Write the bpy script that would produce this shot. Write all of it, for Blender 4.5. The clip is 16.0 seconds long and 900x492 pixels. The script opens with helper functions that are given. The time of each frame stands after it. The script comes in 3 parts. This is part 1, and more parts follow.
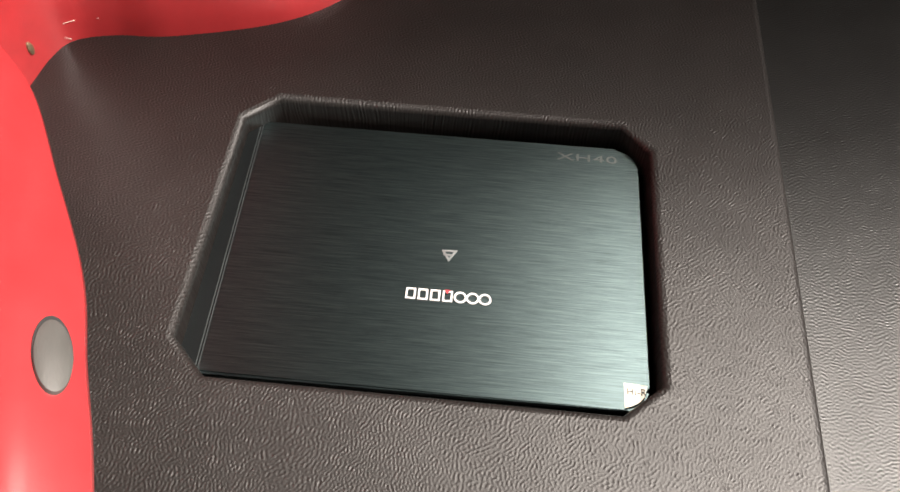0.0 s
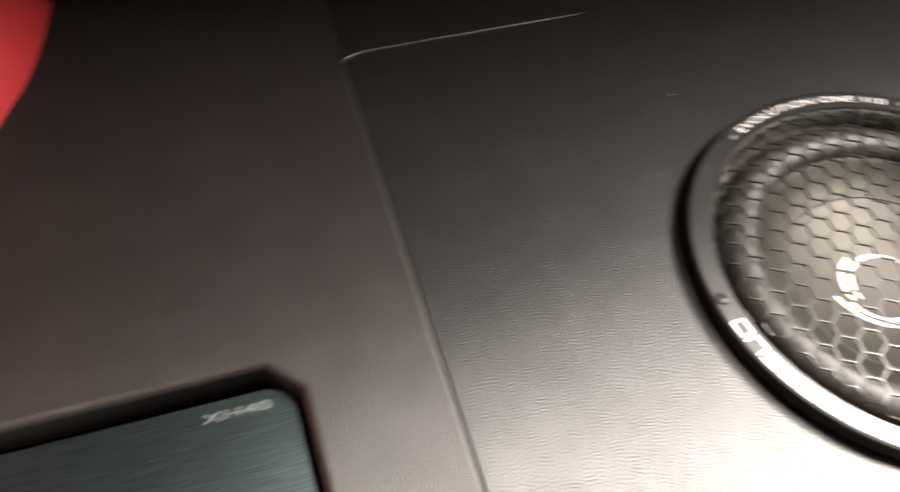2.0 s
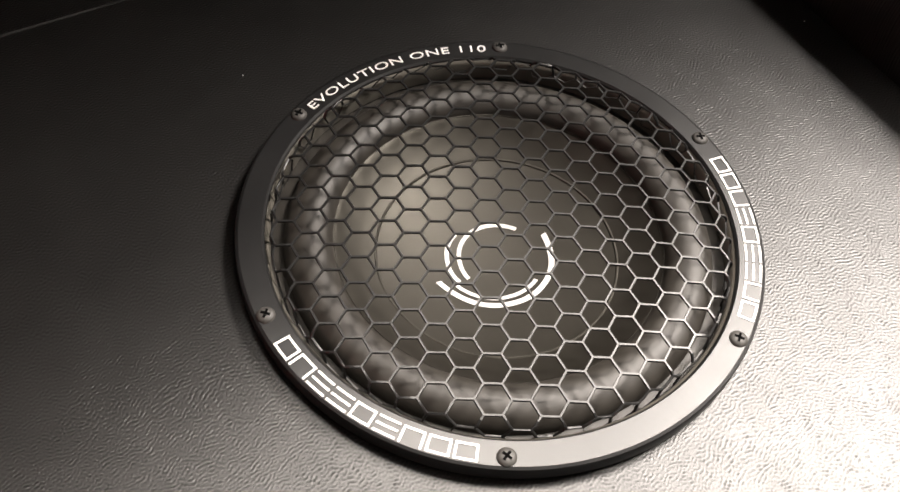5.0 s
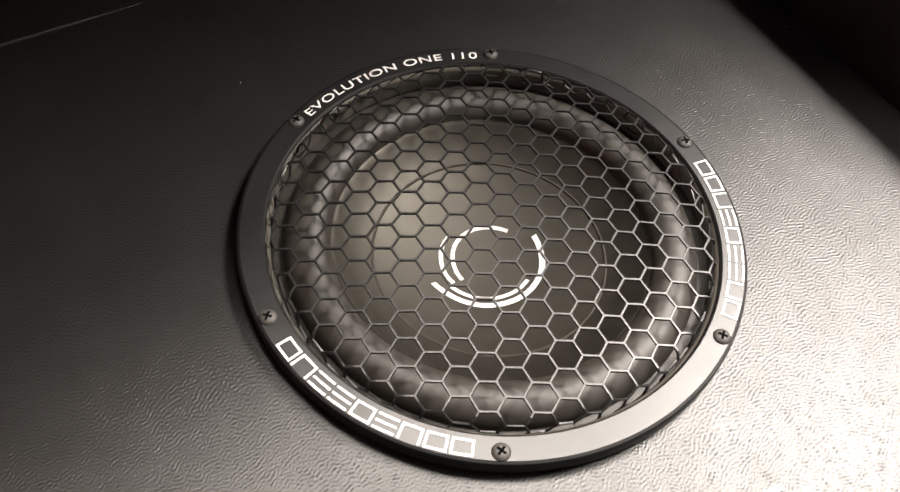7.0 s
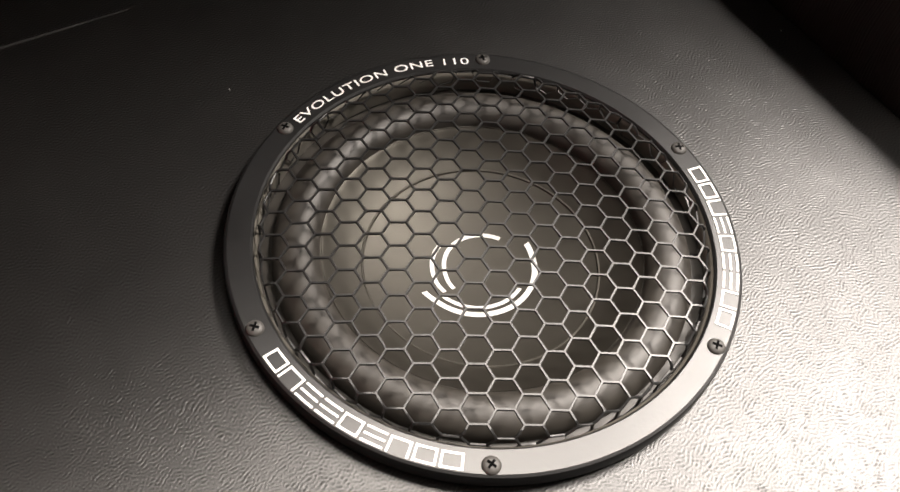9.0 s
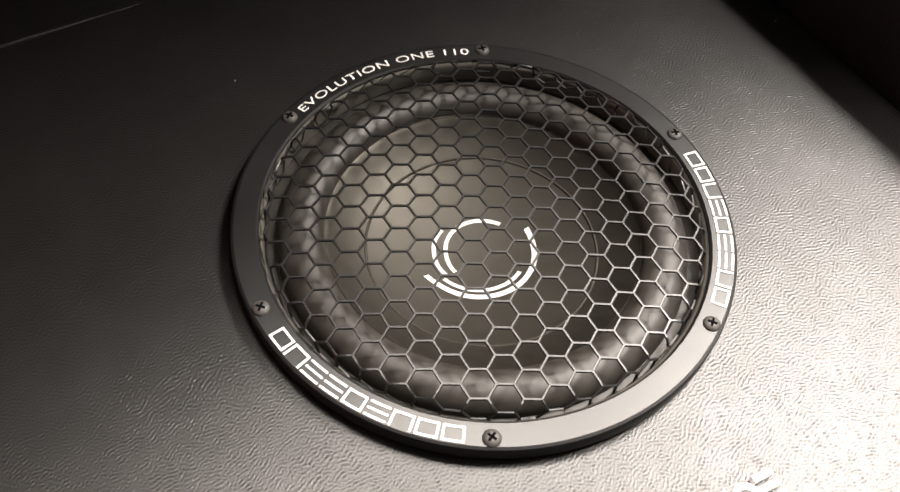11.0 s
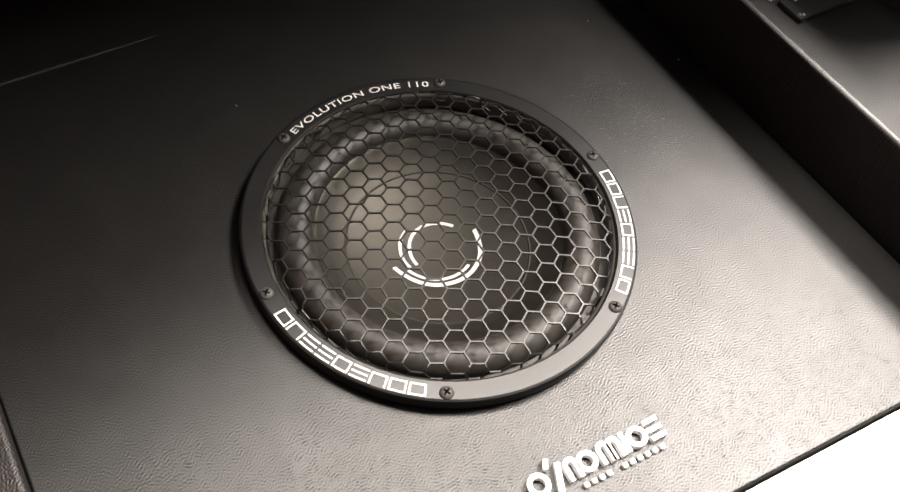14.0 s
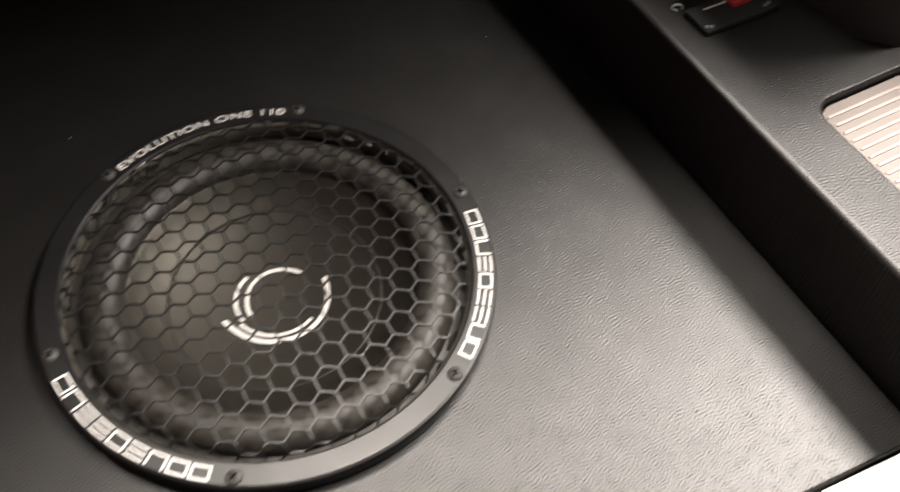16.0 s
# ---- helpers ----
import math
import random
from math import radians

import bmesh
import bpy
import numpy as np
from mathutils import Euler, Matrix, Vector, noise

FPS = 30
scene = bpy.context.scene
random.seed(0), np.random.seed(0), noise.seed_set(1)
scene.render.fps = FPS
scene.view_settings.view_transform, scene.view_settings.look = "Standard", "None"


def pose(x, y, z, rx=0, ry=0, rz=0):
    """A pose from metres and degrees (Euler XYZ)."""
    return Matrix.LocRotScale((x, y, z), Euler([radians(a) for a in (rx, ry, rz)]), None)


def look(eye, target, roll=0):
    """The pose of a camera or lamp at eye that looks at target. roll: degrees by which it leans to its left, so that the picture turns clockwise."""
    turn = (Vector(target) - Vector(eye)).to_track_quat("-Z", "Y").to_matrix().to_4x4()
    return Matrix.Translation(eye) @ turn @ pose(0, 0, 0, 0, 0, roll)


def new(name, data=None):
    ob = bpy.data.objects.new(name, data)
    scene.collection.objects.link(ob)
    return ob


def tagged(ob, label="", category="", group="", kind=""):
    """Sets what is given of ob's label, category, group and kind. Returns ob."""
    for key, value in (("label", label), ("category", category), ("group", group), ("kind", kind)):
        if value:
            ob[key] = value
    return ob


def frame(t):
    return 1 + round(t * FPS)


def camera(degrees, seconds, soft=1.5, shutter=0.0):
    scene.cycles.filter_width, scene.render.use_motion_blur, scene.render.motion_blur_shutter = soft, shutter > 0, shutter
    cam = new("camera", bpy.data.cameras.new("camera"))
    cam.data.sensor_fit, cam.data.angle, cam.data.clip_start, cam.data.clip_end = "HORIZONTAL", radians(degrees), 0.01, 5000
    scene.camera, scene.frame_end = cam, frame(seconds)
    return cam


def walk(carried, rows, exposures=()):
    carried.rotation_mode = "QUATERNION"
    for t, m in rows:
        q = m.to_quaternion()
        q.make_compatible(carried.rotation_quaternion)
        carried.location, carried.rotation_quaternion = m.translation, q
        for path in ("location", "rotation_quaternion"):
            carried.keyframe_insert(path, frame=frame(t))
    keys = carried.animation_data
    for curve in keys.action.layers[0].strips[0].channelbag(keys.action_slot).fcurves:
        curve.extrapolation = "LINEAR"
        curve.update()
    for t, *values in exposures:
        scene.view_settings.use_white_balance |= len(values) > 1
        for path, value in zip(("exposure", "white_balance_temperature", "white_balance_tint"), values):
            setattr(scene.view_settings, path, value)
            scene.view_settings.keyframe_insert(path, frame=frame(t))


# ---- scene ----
cam = camera(53.2, 16.0, shutter=0.5)
PATH = [
    (0, (-0.472, -0.341, 0.396), (-0.507, 0.814, -1.237), 3.5),
    (0.5, (-0.467, -0.337, 0.397), (-0.459, 0.841, -1.219), 3.4),
    (1, (-0.453, -0.313, 0.408), (-0.351, 0.869, -1.202), 4.1),
    (1.5, (-0.428, -0.259, 0.424), (-0.193, 0.898, -1.190), 5.9),
    (2, (-0.391, -0.206, 0.431), (0.077, 0.881, -1.181), 6.8),
    (2.2, (-0.367, -0.213, 0.412), (0.264, 0.926, -1.106), 6.3),
    (2.5, (-0.315, -0.201, 0.392), (0.431, 0.877, -1.118), 4.1),
    (3, (-0.246, -0.196, 0.353), (0.505, 0.821, -1.196), 6.3),
    (3.5, (-0.189, -0.203, 0.358), (0.519, 0.784, -1.231), 5.9),
    (3.7, (-0.18, -0.211, 0.357), (0.502, 0.771, -1.246), 5.4),
    (5.8, (-0.194, -0.224, 0.391), (0.465, 0.737, -1.235), 6.4),
    (6, (-0.197, -0.22, 0.391), (0.471, 0.732, -1.236), 7.0),
    (6.5, (-0.196, -0.222, 0.396), (0.484, 0.722, -1.231), 7.2),
    (7, (-0.19, -0.226, 0.396), (0.49, 0.721, -1.229), 6.9),
    (7.5, (-0.182, -0.226, 0.394), (0.496, 0.721, -1.231), 6.6),
    (8, (-0.186, -0.223, 0.393), (0.499, 0.728, -1.228), 7.0),
    (8.5, (-0.185, -0.223, 0.394), (0.493, 0.729, -1.229), 6.8),
    (9, (-0.182, -0.223, 0.393), (0.499, 0.728, -1.229), 6.7),
    (9.5, (-0.176, -0.227, 0.394), (0.499, 0.728, -1.229), 5.8),
    (9.7, (-0.18, -0.233, 0.388), (0.509, 0.734, -1.221), 5.9),
    (11.8, (-0.189, -0.246, 0.415), (0.462, 0.733, -1.203), 5.7),
    (12, (-0.188, -0.252, 0.429), (0.452, 0.726, -1.194), 6.1),
    (12.5, (-0.181, -0.268, 0.446), (0.45, 0.724, -1.172), 6.6),
    (13, (-0.18, -0.277, 0.463), (0.442, 0.716, -1.158), 7.0),
    (13.5, (-0.197, -0.288, 0.478), (0.459, 0.66, -1.156), 8.9),
    (14, (-0.237, -0.288, 0.505), (0.522, 0.593, -1.122), 10.9),
    (14.3, (-0.220, -0.287, 0.482), (0.497, 0.636, -1.142), 11.3),
    (14.5, (-0.208, -0.286, 0.466), (0.455, 0.631, -1.183), 11.6),
    (15, (-0.167, -0.311, 0.473), (0.41, 0.631, -1.194), 9.1),
    (15.5, (-0.138, -0.319, 0.482), (0.444, 0.639, -1.174), 7.0),
    (16, (-0.068, -0.307, 0.466), (0.553, 0.671, -1.165), 4.3),
]
walk(cam, [(t, look(eye, target, roll)) for t, eye, target, roll in PATH],
     [(0, -0.02), (0.5, -0.02), (1, 0.16), (1.5, 0.50), (2, 0.75), (2.5, 0.88), (3.5, 0.29), (6, 0.03), (12, 0.04), (13.5, 0.06), (14, -0.20), (14.5, -0.50), (15, -0.40), (16, -0.47)])

# ---- light ----
world = bpy.data.worlds.new("world")
scene.world = world
world.use_nodes = True
world.node_tree.nodes["Background"].inputs[0].default_value = (0.5, 0.55, 0.65, 1)
world.node_tree.nodes["Background"].inputs[1].default_value = 0.01


def area(name, m, sx, sy, watts, colour):
    data = bpy.data.lights.new(name, "AREA")
    data.shape, data.size, data.size_y = "RECTANGLE", sx, sy
    data.energy, data.color = watts, colour
    ob = new(name, data)
    ob.matrix_world = m
    return ob


LAMP = Vector((1.50, -0.04, 2.20))
area("tube_light", look(LAMP, (0.05, -0.05, 0)), 0.90, 0.60, 310, (1.0, 0.910, 0.835))
LAMP_2 = Vector((0.28, 0.62, 2.30))
area("second_tube_light", look(LAMP_2, (-0.1, -0.1, 0)), 0.75, 0.40, 115, (1.0, 0.905, 0.815))

# ---- materials ----


def nodes_of(name):
    mat = bpy.data.materials.new(name)
    mat.use_nodes = True
    nt = mat.node_tree
    return mat, nt, nt.nodes["Principled BSDF"]


def link(nt, a, b):
    nt.links.new(a, b)


def math_node(nt, op, a, b=None, clamp=False):
    n = nt.nodes.new("ShaderNodeMath")
    n.operation, n.use_clamp = op, clamp
    for i, v in enumerate((a, b)):
        if v is None:
            continue
        if isinstance(v, (int, float)):
            n.inputs[i].default_value = v
        else:
            link(nt, v, n.inputs[i])
    return n.outputs[0]


def coords(nt, scale=(1, 1, 1), turn=0.0, kind="Object"):
    tc = nt.nodes.new("ShaderNodeTexCoord")
    mp = nt.nodes.new("ShaderNodeMapping")
    mp.inputs["Scale"].default_value = scale
    mp.inputs["Rotation"].default_value = (0, 0, radians(turn))
    link(nt, tc.outputs[kind], mp.inputs["Vector"])
    return mp.outputs[0]


def noise_node(nt, vec, scale, detail=2.0, rough=0.5, dist=0.0):
    n = nt.nodes.new("ShaderNodeTexNoise")
    n.inputs["Scale"].default_value = scale
    n.inputs["Detail"].default_value = detail
    n.inputs["Roughness"].default_value = rough
    n.inputs["Distortion"].default_value = dist
    link(nt, vec, n.inputs["Vector"])
    return n


def ramp(nt, fac, stops):
    r = nt.nodes.new("ShaderNodeValToRGB")
    while len(r.color_ramp.elements) < len(stops):
        r.color_ramp.elements.new(0.5)
    for e, (p, c) in zip(r.color_ramp.elements, stops):
        e.position = p
        e.color = (*c, 1) if len(c) == 3 else c
    link(nt, fac, r.inputs[0])
    return r.outputs[0]


def bump(nt, height, distance, strength=1.0, normal=None):
    b = nt.nodes.new("ShaderNodeBump")
    b.inputs["Distance"].default_value = distance
    b.inputs["Strength"].default_value = strength
    link(nt, height, b.inputs["Height"])
    if normal is not None:
        link(nt, normal, b.inputs["Normal"])
    return b.outputs[0]


def gabor(nt, vec, scale, frequency, anisotropy, angle):
    g = nt.nodes.new("ShaderNodeTexGabor")
    g.gabor_type = "2D"
    g.inputs["Scale"].default_value = scale
    g.inputs["Frequency"].default_value = frequency
    g.inputs["Anisotropy"].default_value = anisotropy
    g.inputs["Orientation"].default_value = radians(angle)
    link(nt, vec, g.inputs["Vector"])
    return g.outputs["Value"]


def vinyl(name, dark, light, across, rough=0.42, depth=0.00012, gloss=0.5):
    """Embossed imitation leather: short wrinkles of one width that swirl over a slightly uneven sheet; across: the way in which they follow one another."""
    mat, nt, p = nodes_of(name)
    base = coords(nt)
    warp = noise_node(nt, base, 13, 1.5)
    add = nt.nodes.new("ShaderNodeVectorMath")
    add.operation = "MULTIPLY_ADD"
    link(nt, warp.outputs["Color"], add.inputs[0])
    add.inputs[1].default_value = (0.016, 0.016, 0.0)
    link(nt, base, add.inputs[2])
    long = gabor(nt, add.outputs[0], 215, 2.3, 0.50, across)
    pebble = gabor(nt, add.outputs[0], 300, 2.1, 0.10, across + 35)
    pore = noise_node(nt, base, 1500, 1.0).outputs["Fac"]
    share = ramp(nt, noise_node(nt, base, 34, 2.0).outputs["Fac"], [(0.35, (0.86,) * 3), (0.65, (1.0,) * 3)])
    wrinkle = math_node(nt, "ADD", math_node(nt, "MULTIPLY", long, share), math_node(nt, "MULTIPLY", pebble, 0.4))
    amount = ramp(nt, noise_node(nt, base, 16, 2.0).outputs["Fac"], [(0.30, (0.90,) * 3), (0.65, (1.0,) * 3)])
    height = math_node(nt, "ADD", math_node(nt, "MULTIPLY", wrinkle, amount), math_node(nt, "MULTIPLY", pore, 0.08))
    tone = noise_node(nt, base, 22, 4.0, 0.6).outputs["Fac"]
    col = ramp(nt, tone, [(0.25, dark), (0.8, light)])
    link(nt, col, p.inputs["Base Color"])
    rr = math_node(nt, "ADD", math_node(nt, "MULTIPLY", noise_node(nt, base, 60, 3).outputs["Fac"], 0.05), rough - 0.025)
    link(nt, rr, p.inputs["Roughness"])
    # shade in the embossed grooves, put in as less gloss than on the crests
    crest = math_node(nt, "MULTIPLY", math_node(nt, "SUBTRACT", wrinkle, 0.35), 1.43, True)
    link(nt, math_node(nt, "ADD", math_node(nt, "MULTIPLY", crest, gloss * 0.9), gloss * 0.55), p.inputs["Specular IOR Level"])
    link(nt, bump(nt, height, depth, 1.0, bump(nt, noise_node(nt, base, 5, 1).outputs["Fac"], 0.002, 0.25)), p.inputs["Normal"])
    return mat


def plain(name, colour, rough=0.5, metal=0.0, grain=300, depth=0.0001, vary=0.15, rvary=0.1, coat=0.0):
    mat, nt, p = nodes_of(name)
    base = coords(nt)
    n1 = noise_node(nt, base, grain * 0.08, 3.0, 0.6).outputs["Fac"]
    n2 = noise_node(nt, base, grain, 2.0).outputs["Fac"]
    lo = tuple(c * (1 - vary) for c in colour)
    hi = tuple(min(1, c * (1 + vary)) for c in colour)
    link(nt, ramp(nt, n1, [(0.3, lo), (0.7, hi)]), p.inputs["Base Color"])
    link(nt, math_node(nt, "ADD", math_node(nt, "MULTIPLY", n1, rvary), rough - rvary / 2), p.inputs["Roughness"])
    link(nt, bump(nt, n2, depth, 1.0), p.inputs["Normal"])
    p.inputs["Metallic"].default_value = metal
    p.inputs["Coat Weight"].default_value = coat
    p.inputs["Coat Roughness"].default_value = 0.22
    return mat


def brushed(name, colour, rough=0.34, along=(1.0, 40.0, 1.0)):
    mat, nt, p = nodes_of(name)
    v = coords(nt, along)
    n = noise_node(nt, v, 34, 5.0, 0.8).outputs["Fac"]
    fine = noise_node(nt, v, 240, 3.0, 0.7).outputs["Fac"]
    link(nt, ramp(nt, n, [(0.30, tuple(c * 0.55 for c in colour)), (0.70, tuple(c * 1.55 for c in colour))]), p.inputs["Base Color"])
    link(nt, math_node(nt, "ADD", math_node(nt, "MULTIPLY", n, 0.14), rough - 0.07), p.inputs["Roughness"])
    link(nt, bump(nt, math_node(nt, "ADD", n, math_node(nt, "MULTIPLY", fine, 0.5)), 0.000008), p.inputs["Normal"])
    p.inputs["Metallic"].default_value = 1.0
    p.inputs["Anisotropic"].default_value = 0.90
    tang = nt.nodes.new("ShaderNodeTangent")
    tang.direction_type, tang.uv_map = "UV_MAP", "grain"
    link(nt, tang.outputs[0], p.inputs["Tangent"])
    return mat


M_VINYL = vinyl("black_vinyl", (0.0030, 0.0029, 0.0027), (0.0060, 0.0058, 0.0054), 90, 0.43, 0.00020, 0.51)
M_VINYL_BROWN = vinyl("brown_black_vinyl", (0.0056, 0.0043, 0.0038), (0.0090, 0.0070, 0.0062), 165, 0.48, 0.00030, 0.47)
M_RING = plain("satin_black_metal", (0.0065, 0.0065, 0.0066), 0.38, 0.0, 500, 0.00003)
M_RING.node_tree.nodes["Principled BSDF"].inputs["Specular IOR Level"].default_value = 0.45
M_RINGWALL = plain("cut_metal_edge", (0.080, 0.074, 0.062), 0.55, 0.2, 160, 0.0001, 0.5)
M_WIRE = plain("grille_black_steel", (0.010, 0.010, 0.010), 0.40, 0.15, 700, 0.00003)
M_RUBBER = plain("surround_rubber", (0.0185, 0.0160, 0.0127), 0.56, 0.0, 260, 0.00003, 0.05, 0.02)
M_CONE = plain("cone_pulp", (0.0034, 0.0026, 0.0018), 0.54, 0.0, 900, 0.00002, 0.06, 0.02)
M_CONE.node_tree.nodes["Principled BSDF"].inputs["Specular IOR Level"].default_value = 0.62
M_CONE.node_tree.nodes["Principled BSDF"].inputs["Specular Tint"].default_value = (1.0, 0.95, 0.83, 1)
M_WHITE = plain("white_print", (0.68, 0.67, 0.65), 0.5, 0, 400, 0.00002, 0.04)
M_SCREW = plain("screw_steel", (0.034, 0.032, 0.029), 0.60, 0.0, 500)
M_SLOT = plain("screw_slot_shade", (0.001, 0.001, 0.001), 0.95, 0.0, 500)
M_SLOT.node_tree.nodes["Principled BSDF"].inputs["Specular IOR Level"].default_value = 0.05
M_DARK = plain("dark_slot", (0.01, 0.01, 0.01), 0.7)
M_AMP = brushed("brushed_teal_black_metal", (0.086, 0.116, 0.120), 0.46)
M_AMPSIDE = plain("amp_black_case", (0.0035, 0.0045, 0.0048), 0.55)
M_AMPSIDE.node_tree.nodes["Principled BSDF"].inputs["Specular IOR Level"].default_value = 0.12
M_SILVER = plain("silver_line", (0.35, 0.37, 0.37), 0.35, 0.8)
M_DULLSILVER = plain("dull_silver_line", (0.055, 0.065, 0.066), 0.5, 0.6)
M_GREYPRINT = plain("grey_print", (0.14, 0.155, 0.155), 0.45, 0.6)
M_REDDOT = plain("red_print", (0.7, 0.03, 0.04), 0.5)
M_STICKER = plain("cream_label", (0.78, 0.73, 0.58), 0.55, 0, 300, 0.00002, 0.05)
M_BLACKINK = plain("black_ink", (0.02, 0.02, 0.02), 0.6)
M_RED = plain("red_car_paint", (0.33, 0.024, 0.027), 0.30, 0.0, 900, 0.00002, 0.06, 0.06, 0.6)
M_CHIP = plain("pale_paint_chip", (0.62, 0.45, 0.40), 0.5)
M_PLUG = plain("grey_plug_plastic", (0.062, 0.060, 0.056), 0.55, 0, 500, 0.0001)
M_TAN = plain("tan_seal", (0.28, 0.20, 0.14), 0.7, 0, 300, 0.0003)
M_BEIGE = plain("dark_seat_cloth", (0.022, 0.019, 0.015), 0.9, 0, 500, 0.0008, 0.2)
M_SILL = plain("white_sill_paint", (0.80, 0.80, 0.79), 0.45, 0, 300, 0.00005, 0.03)
M_BLACKPLASTIC = plain("black_plastic", (0.018, 0.018, 0.018), 0.45, 0, 400, 0.0001)
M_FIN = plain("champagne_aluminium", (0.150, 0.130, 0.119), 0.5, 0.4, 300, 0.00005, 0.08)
# same aluminium in a lighter colour, so that the fin crests look lit
M_FIN_LIT = plain("lit_champagne_ridge", (0.25, 0.215, 0.20), 0.5, 0.4, 300)
M_FELT = plain("black_felt", (0.012, 0.012, 0.012), 0.9, 0, 900, 0.0006)
M_WALL = plain("room_wall_paint", (0.40, 0.395, 0.39), 0.8, 0, 60, 0.001)
M_CONCRETE = plain("room_floor_concrete", (0.13, 0.125, 0.12), 0.8, 0, 60, 0.001)
M_EMBLEM = plain("white_emblem_plastic", (0.82, 0.82, 0.82), 0.35, 0, 300, 0.00003, 0.03)
M_BRASS = plain("brass_pin", (0.30, 0.23, 0.14), 0.4, 0.8, 900, 0.0006, 0.4)
M_REDWIRE = plain("red_wire_jacket", (0.5, 0.03, 0.03), 0.45)

# ---- mesh helpers ----


def part(name, bm, material, parent=None, label="", smooth=True, sharp=35):
    bmesh.ops.recalc_face_normals(bm, faces=bm.faces)
    if smooth:
        for f in bm.faces:
            f.smooth = abs(f.normal.z) < 0.9999
        for e in bm.edges:
            if len(e.link_faces) == 2 and e.calc_face_angle(0) > radians(sharp):
                e.smooth = False
    me = bpy.data.meshes.new(name)
    bm.to_mesh(me)
    bm.free()
    me.materials.append(material)
    ob = new(name, me)
    if parent is not None:
        ob.parent = parent
    if label:
        tagged(ob, label)
    return ob


def box(x0, x1, y0, y1, z0, z1, bevel=0.0, seg=2, bm=None):
    own = bmesh.new()
    bmesh.ops.create_cube(own, size=1)
    for v in own.verts:
        v.co = Vector(((x0 + x1) / 2 + v.co.x * (x1 - x0), (y0 + y1) / 2 + v.co.y * (y1 - y0), (z0 + z1) / 2 + v.co.z * (z1 - z0)))
    if bevel:
        bmesh.ops.bevel(own, geom=own.edges[:], offset=bevel, segments=seg, profile=0.5, affect="EDGES")
    return own if bm is None else join(bm, own)


def join(bm, other):
    me = bpy.data.meshes.new("tmp")
    other.to_mesh(me)
    other.free()
    bm.from_mesh(me)
    bpy.data.meshes.remove(me)
    return bm


def lathe(profile, steps=128, closed=False):
    """Turn a list of (r, z) about the z axis."""
    bm = bmesh.new()
    rings = []
    for r, z in profile:
        if r < 1e-6:
            rings.append([bm.verts.new((0, 0, z))] * steps)
        else:
            rings.append([bm.verts.new((r * math.cos(2 * math.pi * i / steps), r * math.sin(2 * math.pi * i / steps), z)) for i in range(steps)])
    pairs = list(zip(rings, rings[1:])) + ([(rings[-1], rings[0])] if closed else [])
    for a, b in pairs:
        for i in range(steps):
            j = (i + 1) % steps
            vs = []
            for v in (a[i], a[j], b[j], b[i]):
                if v not in vs:
                    vs.append(v)
            if len(vs) > 2:
                bm.faces.new(vs)
    return bm


def offset_loop(loop, d):
    """Move a counter-clockwise loop inwards by d."""
    out = []
    n = len(loop)
    for i in range(n):
        a, b, c = Vector(loop[i - 1]), Vector(loop[i]), Vector(loop[(i + 1) % n])
        e1, e2 = (b - a).normalized(), (c - b).normalized()
        n1, n2 = Vector((-e1.y, e1.x)), Vector((-e2.y, e2.x))
        m = n1 + n2
        out.append(b + m * (d / max(0.3, n1.dot(m))))
    return out


def plate(outer, hole, top, thick, edge_outer, edge_hole):
    """A board with one opening, its edges rounded over (counter-clockwise loops)."""
    bm = bmesh.new()

    def rounded(loop, r, sign):
        rows = []
        for k in range(5):
            a = math.pi / 2 * k / 4
            pts = offset_loop(loop, sign * r * (1 - math.sin(a)))
            rows.append([bm.verts.new((p.x, p.y, top - r * (1 - math.cos(a)))) for p in pts])
        rows.append([bm.verts.new((p[0], p[1], top - thick)) for p in loop])
        for a, b in zip(rows, rows[1:]):
            for i in range(len(loop)):
                j = (i + 1) % len(loop)
                bm.faces.new((a[i], a[j], b[j], b[i]))
        return rows[0], rows[-1]

    t1, b1 = rounded(outer, edge_outer, 1)
    tops, bots = [t1], [b1]
    if hole:
        t2, b2 = rounded(hole, edge_hole, -1)
        tops.append(t2)
        bots.append(b2)
    for group in (tops, bots):
        edges = []
        for loop in group:
            for i in range(len(loop)):
                e = bm.edges.get((loop[i], loop[(i + 1) % len(loop)]))
                edges.append(e)
        bmesh.ops.triangle_fill(bm, use_beauty=True, edges=edges)
    return bm


def circle_loop(r, n, cx=0.0, cy=0.0):
    return [Vector((cx + r * math.cos(2 * math.pi * i / n), cy + r * math.sin(2 * math.pi * i / n))) for i in range(n)]


def rounded_rect(x0, x1, y0, y1, r, n=6):
    pts = []
    for cx, cy, a0 in ((x1 - r, y0 + r, -90), (x1 - r, y1 - r, 0), (x0 + r, y1 - r, 90), (x0 + r, y0 + r, 180)):
        for k in range(n + 1):
            a = radians(a0 + 90 * k / n)
            pts.append(Vector((cx + r * math.cos(a), cy + r * math.sin(a))))
    return pts


